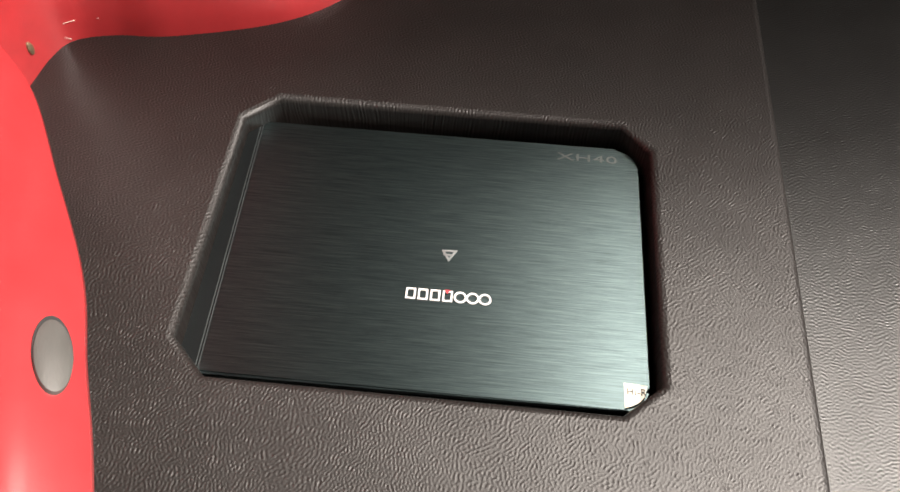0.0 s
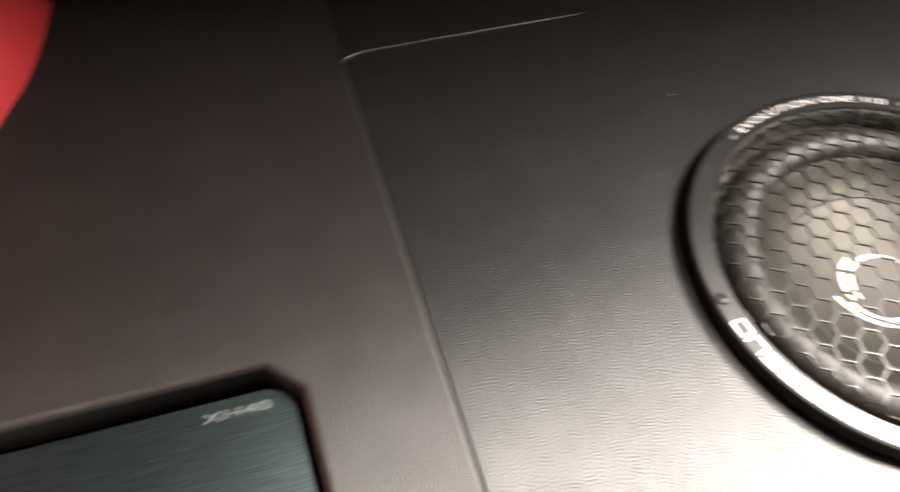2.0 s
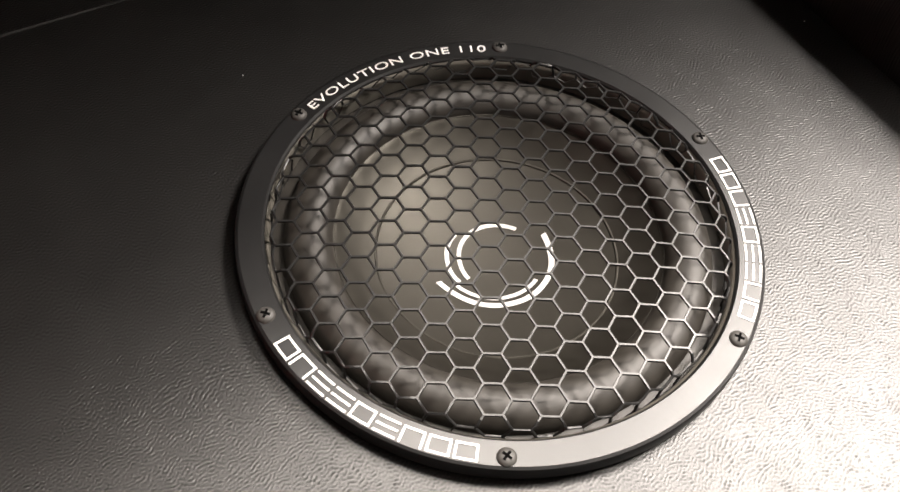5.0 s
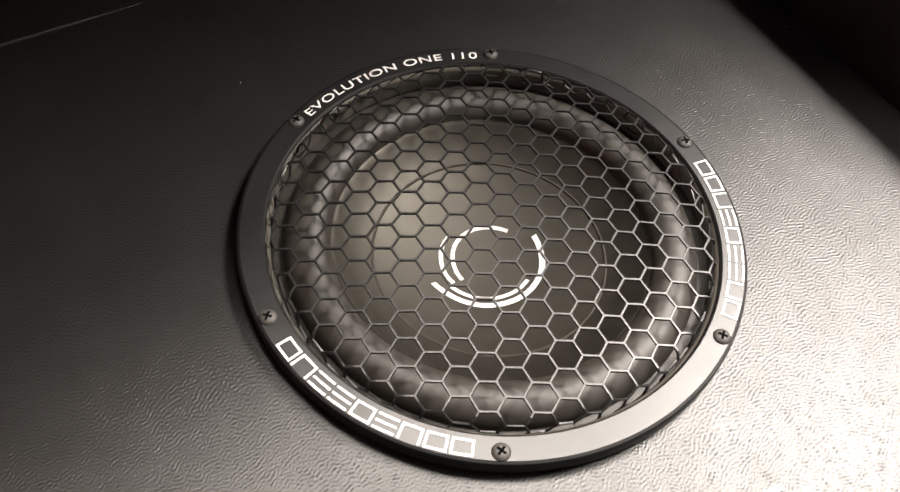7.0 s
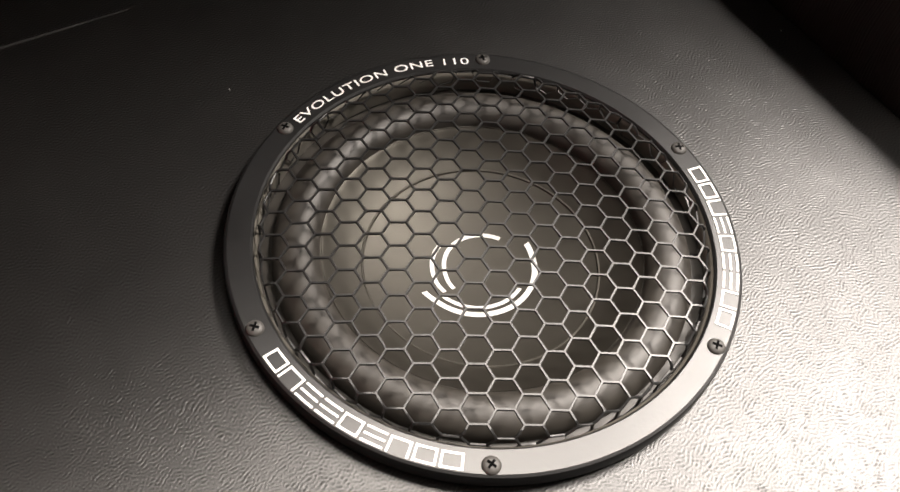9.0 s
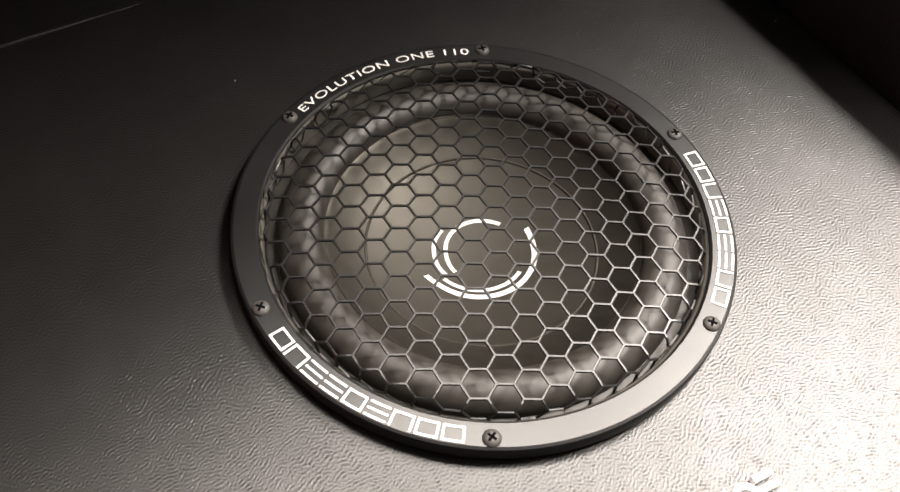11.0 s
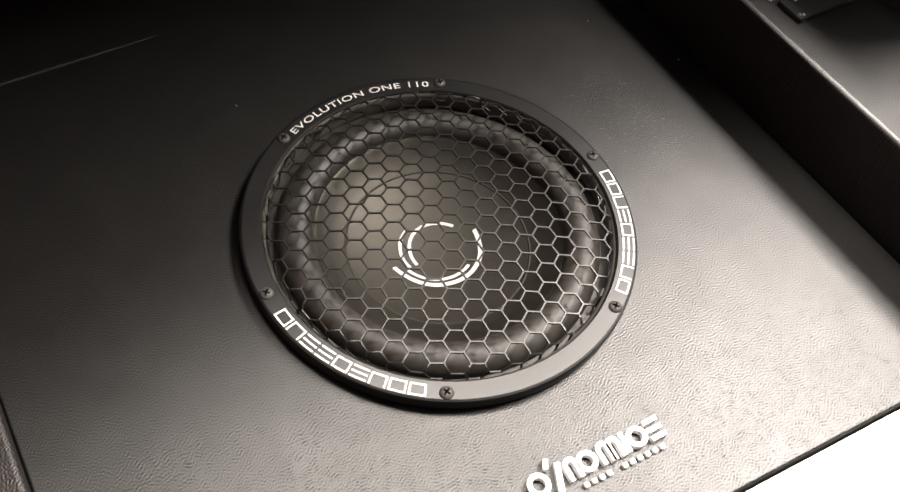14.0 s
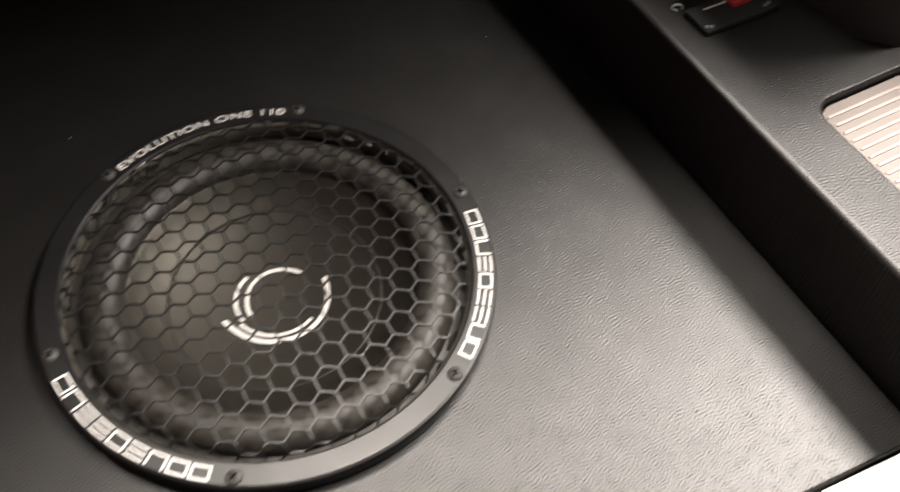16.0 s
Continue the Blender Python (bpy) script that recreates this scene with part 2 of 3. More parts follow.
def slab(loop, z0, z1):
    """A flat solid from a loop."""
    bm = bmesh.new()
    lo = [bm.verts.new((p[0], p[1], z0)) for p in loop]
    hi = [bm.verts.new((p[0], p[1], z1)) for p in loop]
    n = len(loop)
    for i in range(n):
        j = (i + 1) % n
        bm.faces.new((lo[i], lo[j], hi[j], hi[i]))
    bm.faces.new(hi)
    bm.faces.new(list(reversed(lo)))
    return bm


def frame_slab(outer, inner, z0, z1):
    """A flat solid between two loops with the same number of points."""
    bm = bmesh.new()
    rows = [[bm.verts.new((p[0], p[1], z)) for p in lp] for lp, z in ((outer, z0), (outer, z1), (inner, z1), (inner, z0))]
    n = len(outer)
    for k in range(4):
        a, b = rows[k], rows[(k + 1) % 4]
        for i in range(n):
            j = (i + 1) % n
            bm.faces.new((a[i], a[j], b[j], b[i]))
    return bm


def lettering(text, size, depth, bold=0.0):
    """Letters of the built-in font as a mesh on the xy plane, centred."""
    cu = bpy.data.curves.new("letters", "FONT")
    cu.body, cu.size, cu.extrude, cu.offset = text, size, depth, bold
    cu.align_x, cu.align_y = "CENTER", "CENTER"
    cu.space_character = 1.08
    ob = new("letters", cu)
    bpy.context.view_layer.update()
    me = bpy.data.meshes.new_from_object(ob)
    bpy.data.objects.remove(ob)
    bm = bmesh.new()
    bm.from_mesh(me)
    bpy.data.meshes.remove(me)
    return bm


def thing(name, label, category, at=(0, 0, 0), group="", kind=""):
    ob = new(name)
    ob.location = at
    ob.empty_display_size = 0.02
    return tagged(ob, label, category, group, kind)


def sweep(points, section, closed_ends=True):
    """Carry a closed section of (side, up) offsets along points, upright."""
    bm = bmesh.new()
    rows = []
    n = len(points)
    for i, p in enumerate(points):
        t = (Vector(points[min(i + 1, n - 1)]) - Vector(points[max(i - 1, 0)])).normalized()
        side = t.cross(Vector((0, 0, 1))).normalized()
        up = side.cross(t)
        rows.append([bm.verts.new(Vector(p) + side * s + up * u) for s, u in section])
    m = len(section)
    for a, b in zip(rows, rows[1:]):
        for i in range(m):
            j = (i + 1) % m
            bm.faces.new((a[i], a[j], b[j], b[i]))
    if closed_ends:
        bm.faces.new(rows[0])
        bm.faces.new(list(reversed(rows[-1])))
    return bm


def smooth_path(pts, per=8):
    """A flowing line through the given points."""
    out = []
    n = len(pts)
    for i in range(n - 1):
        p0, p1, p2, p3 = (Vector(pts[max(i - 1, 0)]), Vector(pts[i]), Vector(pts[i + 1]), Vector(pts[min(i + 2, n - 1)]))
        for k in range(per):
            t = k / per
            out.append(0.5 * (2 * p1 + (p2 - p0) * t + (2 * p0 - 5 * p1 + 4 * p2 - p3) * t * t + (3 * p1 - p0 - 3 * p2 + p3) * t ** 3))
    out.append(Vector(pts[-1]))
    return out


def oval(w, h, n=20):
    return [(w * math.cos(2 * math.pi * i / n), h * math.sin(2 * math.pi * i / n)) for i in range(n)]

# ---- room round the car ----
for name, dims, mat in (("floor", (-3, 3.5, -3.5, 3, -0.80, -0.70), M_CONCRETE), ("ceiling", (-3, 3.5, -3.5, 3, 2.45, 2.55), M_WALL),
                        ("wall_north", (-3, 3.5, 3.0, 3.1, -0.7, 2.45), M_WALL), ("wall_south", (-3, 3.5, -3.6, -3.5, -0.7, 2.45), M_WALL),
                        ("wall_west", (-3.1, -3.0, -3.5, 3, -0.7, 2.45), M_WALL), ("wall_east", (3.5, 3.6, -3.5, 3, -0.7, 2.45), M_WALL)):
    tagged(part(name, box(*dims), mat, smooth=False), "plain painted garage " + name.split("_")[0], name.split("_")[0], kind="structure")

lamp = thing("ceiling_lamp", "long white fluorescent ceiling lamp fitting", "lamp", LAMP + Vector((0.06, 0.02, 0.13)))
part("housing", box(-0.50, 0.50, -0.40, 0.40, 0.0, 0.05, 0.01), M_WALL, lamp)
for sx in (-0.25, 0.25):
    part("hanger", box(sx - 0.006, sx + 0.006, -0.006, 0.006, 0.05, 0.12), M_SILVER, lamp)

lamp_2 = thing("ceiling_lamp", "long white ceiling tube fitting", "lamp", LAMP_2 + Vector((0.02, 0.02, 0.10)))
part("housing", box(-0.50, 0.50, -0.15, 0.15, 0.0, 0.04, 0.01), M_WALL, lamp_2)
part("hanger", box(-0.01, 0.01, -0.01, 0.01, 0.04, 0.05), M_SILVER, lamp_2)

# ---- boot floor board with the speaker cut-out ----
FRONT = [(-0.2985, -0.2192), (0.2845, -0.2660)]
floor_loop = [Vector(p) for p in (FRONT[0], FRONT[1], (0.2870, 0.36), (-0.2882, 0.3600), (-0.2899, 0.2350), (-0.2911, 0.1580), (-0.2924, 0.0745), (-0.2947, -0.0560), (-0.2970, -0.1770))]
board = part("boot_floor", plate(floor_loop, circle_loop(0.126, 96), 0.0, 0.016, 0.0015, 0.002), M_VINYL, smooth=True, sharp=60)
tagged(board, "boot floor board wrapped in black grained vinyl", "floor board", kind="structure")

# side board that holds the amplifier, a little higher than the floor board
HOLE = [Vector(p) for p in ((-0.5915, -0.1528), (-0.3911, -0.1542), (-0.3716, -0.1372), (-0.3707, 0.0119), (-0.3859, 0.0298), (-0.5880, 0.0299), (-0.6067, 0.0131), (-0.6101, -0.1332))]
side_loop = [Vector(p) for p in ((-0.90, -0.36), (-0.3014, -0.3600), (-0.2975, -0.1770), (-0.2952, -0.0560), (-0.2929, 0.0745), (-0.2916, 0.1580), (-0.2904, 0.2350), (-0.2887, 0.3600), (-0.90, 0.36))]
side = part("side_board", plate(side_loop, HOLE, 0.008, 0.022, 0.004, 0.0042), M_VINYL_BROWN, smooth=True, sharp=60)
tagged(side, "boot side board in brown-black vinyl with a cut-out", "side board", kind="structure")
well = bmesh.new()
box(-0.64, -0.35, -0.18, 0.055, -0.070, -0.062, bm=well)
for d in ((-0.645, -0.640, -0.18, 0.055), (-0.350, -0.345, -0.18, 0.055), (-0.645, -0.345, -0.185, -0.180), (-0.645, -0.345, 0.055, 0.060)):
    box(*d, -0.070, -0.0145, bm=well)
tagged(part("well_floor", well, M_DARK, smooth=False), "dark well under the side board", "well", kind="structure")
under = bmesh.new()
box(-0.288, 0.287, -0.21, 0.36, -0.20, -0.19, bm=under)
for d in ((-0.291, -0.288, -0.21, 0.36), (0.279, 0.287, -0.21, 0.36), (-0.288, 0.279, -0.212, -0.205), (-0.288, 0.279, 0.35, 0.36)):
    box(*d, -0.19, -0.0165, bm=under)
tagged(part("enclosure", under, M_DARK, smooth=False), "dark speaker enclosure under the floor board", "enclosure", kind="structure")

# raised fold of the vinyl near the back
fold = bmesh.new()
path = smooth_path([(-0.2900, 0.2535, 0), (-0.2810, 0.2590, 0), (-0.2600, 0.2610, 0), (-0.18, 0.2625, 0), (-0.100, 0.2650, 0)], 8)
rows = []
for i, p in enumerate(path):
    u = i / (len(path) - 1)
    h = 0.0015 * (1 - max(0, (u - 0.6) / 0.4) ** 2)
    t = (path[min(i + 1, len(path) - 1)] - path[max(i - 1, 0)]).normalized()
    nrm = Vector((-t.y, t.x, 0))
    rows.append([fold.verts.new(p + nrm * s * 0.0018 + Vector((0, 0, -0.0005 + (h + 0.0005) * math.sqrt(max(0, 1 - s * s))))) for s in (-1, -0.8, -0.4, 0, 0.4, 0.8, 1)])
for a, b in zip(rows, rows[1:]):
    for i in range(6):
        fold.faces.new((a[i], a[i + 1], b[i + 1], b[i]))
tagged(part("trim", fold, M_VINYL), "raised fold in the black vinyl", "trim", kind="structure")

# back wall, right-hand step, front sill
tagged(part("wall_back", box(-0.90, 0.9, 0.362, 0.40, -0.2, 0.599, 0.006), M_BEIGE), "dark brown cloth seat back", "wall", kind="structure")
sill_loop = [Vector(p) for p in ((-0.90, -0.62), (0.9, -0.62), (0.9, -0.318), (0.2845, -0.2685), (-0.2945, -0.2217), (-0.2945, -0.365), (-0.90, -0.365))]
tagged(part("front_sill", slab(sill_loop, -0.05, -0.002), M_SILL, smooth=False), "white painted boot sill at the front edge", "sill", kind="structure")

step_loop = [Vector(p) for p in ((0.2855, -0.268), (0.90, -0.317), (0.90, 0.36), (0.2880, 0.36))]
step = part("step_shelf", plate(step_loop, [Vector((max(p.x, 0), max(p.y, -0.258))) for p in rounded_rect(0.3310, 0.59, -0.258, -0.0815, 0.015)], 0.075, 0.09, 0.0045, 0.002), M_VINYL, sharp=60)
tagged(step, "raised black vinyl shelf beside the speaker", "shelf", kind="structure")
tagged(part("shelf_bottom", box(0.31, 0.88, -0.262, 0.34, -0.030, -0.017), M_DARK, smooth=False), "dark board under the raised shelf", "board", kind="structure")
# tall black panel added out of view on the left, cuts light and reflections
tagged(part("left_dark_panel", box(-0.95, -0.902, -0.36, 0.40, -0.2, 1.10, 0.005), M_FELT), "added unseen black panel that darkens the left side", "wall", kind="structure")
tagged(part("wall_right", box(0.902, 0.93, -0.62, 0.40, -0.2, 0.599, 0.005), M_BLACKPLASTIC), "black boot side trim", "wall", kind="structure")

# block added on the shelf to cast the shadow across its corner
shade_block_loop = [Vector(p) for p in ((0.393, 0.012), (0.399, -0.047), (0.418, -0.067), (0.895, -0.072), (0.895, 0.355), (0.393, 0.355))]
tagged(part("shelf_shade_block", plate(shade_block_loop, None, 0.260, 0.186, 0.016, 0), M_FELT, sharp=60), "added black felt block that shades the shelf", "trim", kind="structure")

# plain underbody that carries the boot
lower = bmesh.new()
box(-0.90, 0.93, -0.36, 0.60, -0.70, -0.205, bm=lower)
box(-0.90, 0.93, -0.62, -0.362, -0.70, -0.052, bm=lower)
tagged(part("underbody", lower, M_BLACKPLASTIC, smooth=False), "plain dark underside of the car", "car body", kind="structure")

# unseen slab added over the back of the boot to hold off the lamps
tagged(part("back_shade_slab", slab([Vector(p) for p in ((-0.99, 0.221), (0.93, 0.054), (0.93, 0.95), (-0.99, 0.95))], 0.60, 0.63), M_BLACKPLASTIC, smooth=False), "added dark slab that shades the back of the boot", "shelf", kind="structure")

# ---- subwoofer ----
sub = thing("subwoofer", "round black car subwoofer with hexagonal grille in the floor", "speaker", (0.0003, 0.0004, -0.005))
R_OUT, R_IN, TOP = 0.1370, 0.1221, 0.017
ring = part("ring", lathe([(R_IN, 0.004), (R_IN, TOP - 0.0012), (R_IN + 0.0012, TOP), (R_OUT - 0.002, TOP), (R_OUT - 0.0006, TOP - 0.0006), (R_OUT, TOP - 0.002), (R_OUT, 0.008), (R_OUT - 0.004, 0.007), (R_OUT - 0.004, 0.0)], 192), M_RING, sub, "satin black metal trim ring")
part("gasket", lathe([(0.125, 0.0), (R_OUT - 0.0025, 0.0), (R_OUT - 0.002, 0.002), (R_OUT - 0.002, 0.0055), (R_OUT - 0.0045, 0.0068), (R_OUT - 0.0045, 0.001)], 160), M_RUBBER, sub)
part("ring_lip", lathe([(R_IN - 0.0002, 0.002), (R_IN - 0.0002, TOP - 0.0022), (R_IN - 0.0010, TOP - 0.0030), (R_IN - 0.0018, TOP - 0.0045), (R_IN - 0.0018, 0.002)], 160, True), M_RINGWALL, sub, "bare cream-grey metal inner lip")
roll = [(0.1215, 0.0005), (0.1150, 0.0010)]
for k in range(17):
    a = math.pi * k / 16
    roll.append((0.1008 + 0.0128 * math.cos(a), 0.0015 + 0.0112 * math.sin(a)))
roll.append((0.0875, 0.0032))
part("surround", lathe(roll, 160), M_RUBBER, sub, "glossy black rubber roll surround")


def dish(r):
    """Height of the dust cap at a radius."""
    return -0.0250 + 3.0 * r * r


part("cone", lathe([(0.0898, 0.0036), (0.0885, 0.0034), (0.0860, 0.0012), (0.082, -0.0021), (0.078, -0.0051), (0.074, -0.0077), (0.070, -0.0100), (0.0660, -0.0119)], 160), M_CONE, sub)
dome = [(0.0668, -0.0116), (0.0663, -0.0113), (0.0657, -0.0114), (0.0652, dish(0.0652))]
for k in range(1, 17):
    dome.append((0.0652 * (1 - k / 16), dish(0.0652 * (1 - k / 16))))
part("dust_cap", lathe(dome, 160), M_CONE, sub, "shallow dished dust cap")
part("basket", lathe([(0.1235, 0.004), (0.1205, 0.000), (0.1150, -0.020), (0.095, -0.10), (0.06, -0.13), (0.0, -0.13)], 96), M_BLACKPLASTIC, sub)


def arc_band(stops, width):
    """A printed arc that lies on the dish; stops: (angle, radius)."""
    bm = bmesh.new()
    line = smooth_path([(a, r, 0) for a, r in stops], 8)
    rows = [[bm.verts.new((q * math.cos(radians(p.x)), q * math.sin(radians(p.x)), dish(q) + 0.0004)) for q in (p.y - width / 2, p.y + width / 2)] for p in line]
    for p, q in zip(rows, rows[1:]):
        bm.faces.new((p[0], p[1], q[1], q[0]))
    return bm


for stops, width in (([(32, 0.0266), (62, 0.0256), (86, 0.0245), (105, 0.0232), (129, 0.0212), (153, 0.0194), (188, 0.0182)], 0.0024),
                     ([(111, 0.0283), (130, 0.0279), (150, 0.0266), (170, 0.0254), (186, 0.0240)], 0.0024),
                     ([(177, 0.0348), (195, 0.0318), (217, 0.0298), (236, 0.0288), (256, 0.0282), (280, 0.0288), (305, 0.0300), (326, 0.0314), (347, 0.0325), (366, 0.0342)], 0.0032),
                     ([(189, 0.0268), (213, 0.0249), (236, 0.0239), (260, 0.0233), (287, 0.0239), (306, 0.0248)], 0.0023)):
    part("emblem_arc", arc_band(stops, width), M_WHITE, sub, "white printed arc")

# hexagonal grille, bent down at its rim
PITCH, PHASE, SKEW = 0.01471, (0.0057, 0.0019), radians(0.8)
gr = bmesh.new()
S3 = math.sqrt(3)


def on_grille(x, y, drop):
    r = math.hypot(x, y)
    lim, turn = 0.1148, 0.0048
    z = 0.0275 - 0.0055 * (min(r, lim) / 0.114) ** 2
    if r > lim:
        over = r - lim
        a = min(over / turn, math.pi / 2)
        rr = lim + turn * math.sin(a) - drop * math.sin(a)
        z -= turn * (1 - math.cos(a)) + max(0.0, over - turn * math.pi / 2)
        return (x * rr / r, y * rr / r, z - drop * math.cos(a))
    return (x, y, z - drop)


def hexagon(cx, cy, rad):
    """Three points to a side, so that the wires can bend."""
    out = []
    for k in range(6):
        a, b = radians(60 * k + 30) + SKEW, radians(60 * k + 90) + SKEW
        for u in (0.0, 1 / 3, 2 / 3):
            out.append((cx + rad * (math.cos(a) * (1 - u) + math.cos(b) * u), cy + rad * (math.sin(a) * (1 - u) + math.sin(b) * u)))
    return out


for i in range(-16, 17):
    for j in range(-14, 15):
        u, w = PITCH * (i + j / 2), PITCH * j * S3 / 2
        cx, cy = PHASE[0] + u * math.cos(SKEW) - w * math.sin(SKEW), PHASE[1] + u * math.sin(SKEW) + w * math.cos(SKEW)
        if math.hypot(cx, cy) > 0.1290:
            continue
        rows = []
        for rad, drop in ((PITCH / S3, 0.0), ((PITCH - 0.0009) / S3, 0.0), ((PITCH - 0.0013) / S3, 0.0004), ((PITCH - 0.0013) / S3, 0.0011)):
            rows.append([gr.verts.new(on_grille(x, y, drop)) for x, y in hexagon(cx, cy, rad)])
        for a, b in zip(rows, rows[1:]):
            for k in range(18):
                m = (k + 1) % 18
                gr.faces.new((a[k], a[m], b[m], b[k]))
bmesh.ops.remove_doubles(gr, verts=gr.verts, dist=0.00005)
part("grille", gr, M_WIRE, sub, "black steel hexagonal mesh grille", smooth=False)

# screws of the ring
for k in range(6):
    a = radians(59.5 - 60 * k)
    hub = Vector((0.1308 * math.cos(a), 0.1308 * math.sin(a), TOP))
    scr = part("screw", lathe([(0.0, 0.0021), (0.0020, 0.0020), (0.0033, 0.0016), (0.0042, 0.0009), (0.0046, 0.0002), (0.0047, -0.0005)], 24), M_SCREW, sub)
    scr.location = hub
    scr.rotation_euler = (0, 0, radians(random.uniform(0, 90)))
    # raised black cross, its colour stands in for the shade inside the slot
    cross = bmesh.new()
    box(-0.0024, 0.0024, -0.0006, 0.0006, 0.0010, 0.00232, bm=cross)
    box(-0.0006, 0.0006, -0.0024, 0.0024, 0.0010, 0.00231, bm=cross)
    part("slot", cross, M_SLOT, scr, smooth=False)


def bend(bm, radius, mid, inward, z):
    """Lay flat shapes round the ring; inward: their tops point to the middle."""
    for v in bm.verts:
        u, w = v.co.x, v.co.y
        if inward:
            a, r = radians(mid) + u / radius, radius - w
        else:
            a, r = radians(mid) - u / radius, radius + w
        v.co = Vector((r * math.cos(a), r * math.sin(a), z + v.co.z))
    return bm


words = lettering("EVOLUTION ONE 110", 0.0078, 0.0001, 0.0)
wide = max(v.co.x for v in words.verts) - min(v.co.x for v in words.verts)
for v in words.verts:
    v.co.x *= 0.1180 / wide
txt = bend(words, 0.1288, 89.7, False, TOP + 0.0002)
part("lettering", txt, M_WHITE, sub, "white printed words EVOLUTION ONE 110", smooth=False)


def maker_shapes(mid, inward, span, size):
    """Nine plain angular marks in a row, in place of the maker's name."""
    w = span / 9
    hw, hh, t = w * 0.44, size / 2, 0.0011
    for k in range(9):
        x = -span / 2 + w * (k + 0.5)
        bm = bmesh.new()
        if k in (0, 4, 7, 8):
            edge = [Vector((x + p, q)) for p, q in ((-hw, -hh), (0, -hh), (hw, -hh), (hw, hh), (0, hh), (-hw, hh))]
            join(bm, frame_slab(edge, offset_loop(edge, t), 0, 0.0003))
        elif k in (2, 3, 5):
            for y in (-hh, -t / 2, hh - t):
                join(bm, slab([Vector(p) for p in ((x - hw, y), (x, y), (x + hw, y), (x + hw, y + t), (x, y + t), (x - hw, y + t))], 0, 0.0003))
        else:
            edge = [(hw, -hh), (hw, hh), (-hw, hh), (-hw, -hh), (-hw + t, -hh), (-hw + t, hh - t), (hw - t, hh - t), (hw - t, -hh)]
            join(bm, slab([Vector((x + p, q)) for p, q in edge], 0, 0.0003))
        part("maker_mark", bend(bm, 0.1303, mid, inward, TOP + 0.0001), M_WHITE, sub, "white angular printed mark", smooth=False)


maker_shapes(210.2, True, 0.1100, 0.0084)
maker_shapes(-31.2, True, 0.1095, 0.0084)

# ---- amplifier in the side board ----
amp = thing("amplifier", "flat black-teal brushed metal car amplifier in a cut-out", "amplifier", (0, 0, -0.062))
ZA = 0.056
right = rounded_rect(-0.6304, -0.3750, -0.1455, 0.0242, 0.0135, 8)[:18]
top = slab(right + [Vector((-0.5994, 0.0242)), Vector((-0.5994, -0.1455))], ZA - 0.004, ZA)
bmesh.ops.bevel(top, geom=[e for e in top.edges if all(abs(v.co.z - ZA) < 1e-6 for v in e.verts)], offset=0.0012, segments=3, affect="EDGES")
cover = part("top_plate", top, M_AMP, amp, "brushed teal-black metal cover")
grain = cover.data.uv_layers.new(name="grain")
for lp in cover.data.loops:
    co = cover.data.vertices[lp.vertex_index].co
    grain.data[lp.index].uv = (co.y, co.x)
part("body", slab(rounded_rect(-0.6293, -0.3761, -0.1444, 0.0231, 0.0125, 6), 0.0, ZA - 0.0045), M_AMPSIDE, amp)
part("end_strip", box(-0.6304, -0.5998, -0.1455, 0.0242, ZA - 0.004, ZA, 0.0006), M_AMPSIDE, amp, "matte black end strip")
for x in (-0.6003, -0.5989):
    part("trim_line", box(x - 0.00024, x + 0.00024, -0.1449, 0.0231, ZA, ZA + 0.0005), M_DULLSILVER, amp, "thin silver line")
for k in range(7):
    x = -0.5014 + 0.0065 * k
    if k < 4:
        edge = [Vector(p) for p in ((x, -0.0930), (x + 0.0052, -0.0930), (x + 0.0052, -0.0863), (x, -0.0863))]
    else:
        edge = circle_loop(0.0034, 24, x + 0.0028, -0.0897)
    part("maker_mark", frame_slab(edge, offset_loop(edge, 0.0009), ZA + 0.0002, ZA + 0.0010), M_WHITE, amp, "small white raised mark", smooth=False)
part("red_mark", slab([Vector(p) for p in ((-0.4808, -0.0863), (-0.4795, -0.0884), (-0.4782, -0.0863))], ZA + 0.0012, ZA + 0.0016), M_REDDOT, amp, "tiny red triangle", smooth=False)
tri = [Vector(p) for p in ((-0.4849, -0.0599), (-0.4806, -0.0672), (-0.4762, -0.0596))]
part("emblem", frame_slab(tri, offset_loop(tri, 0.0011), ZA, ZA + 0.0006), M_SILVER, amp, "small silver triangle emblem", smooth=False)
part("emblem_bar", slab([Vector(p) for p in ((-0.4838, -0.0624), (-0.4790, -0.0624), (-0.4790, -0.0634), (-0.4838, -0.0634))], ZA, ZA + 0.0006), M_SILVER, amp, "small silver bar", smooth=False)
mt = lettering("XH40", 0.0077, 0.0001)
wide = max(v.co.x for v in mt.verts) - min(v.co.x for v in mt.verts)
for v in mt.verts:
    v.co = Vector((v.co.x * 0.0353 / wide - 0.4048, v.co.y + 0.0149, v.co.z + ZA + 0.0002))
part("lettering", mt, M_GREYPRINT, amp, "grey printed model code XH40", smooth=False)
sticker = part("sticker", slab([Vector(p) for p in ((-0.3876, -0.1446), (-0.3850, -0.1439), (-0.3807, -0.1414), (-0.3776, -0.1380), (-0.3761, -0.1317), (-0.3876, -0.1311))], ZA, ZA + 0.0004), M_STICKER, amp, "cream corner sticker", smooth=False)
st = lettering("Hi-R", 0.0054, 0.0001)
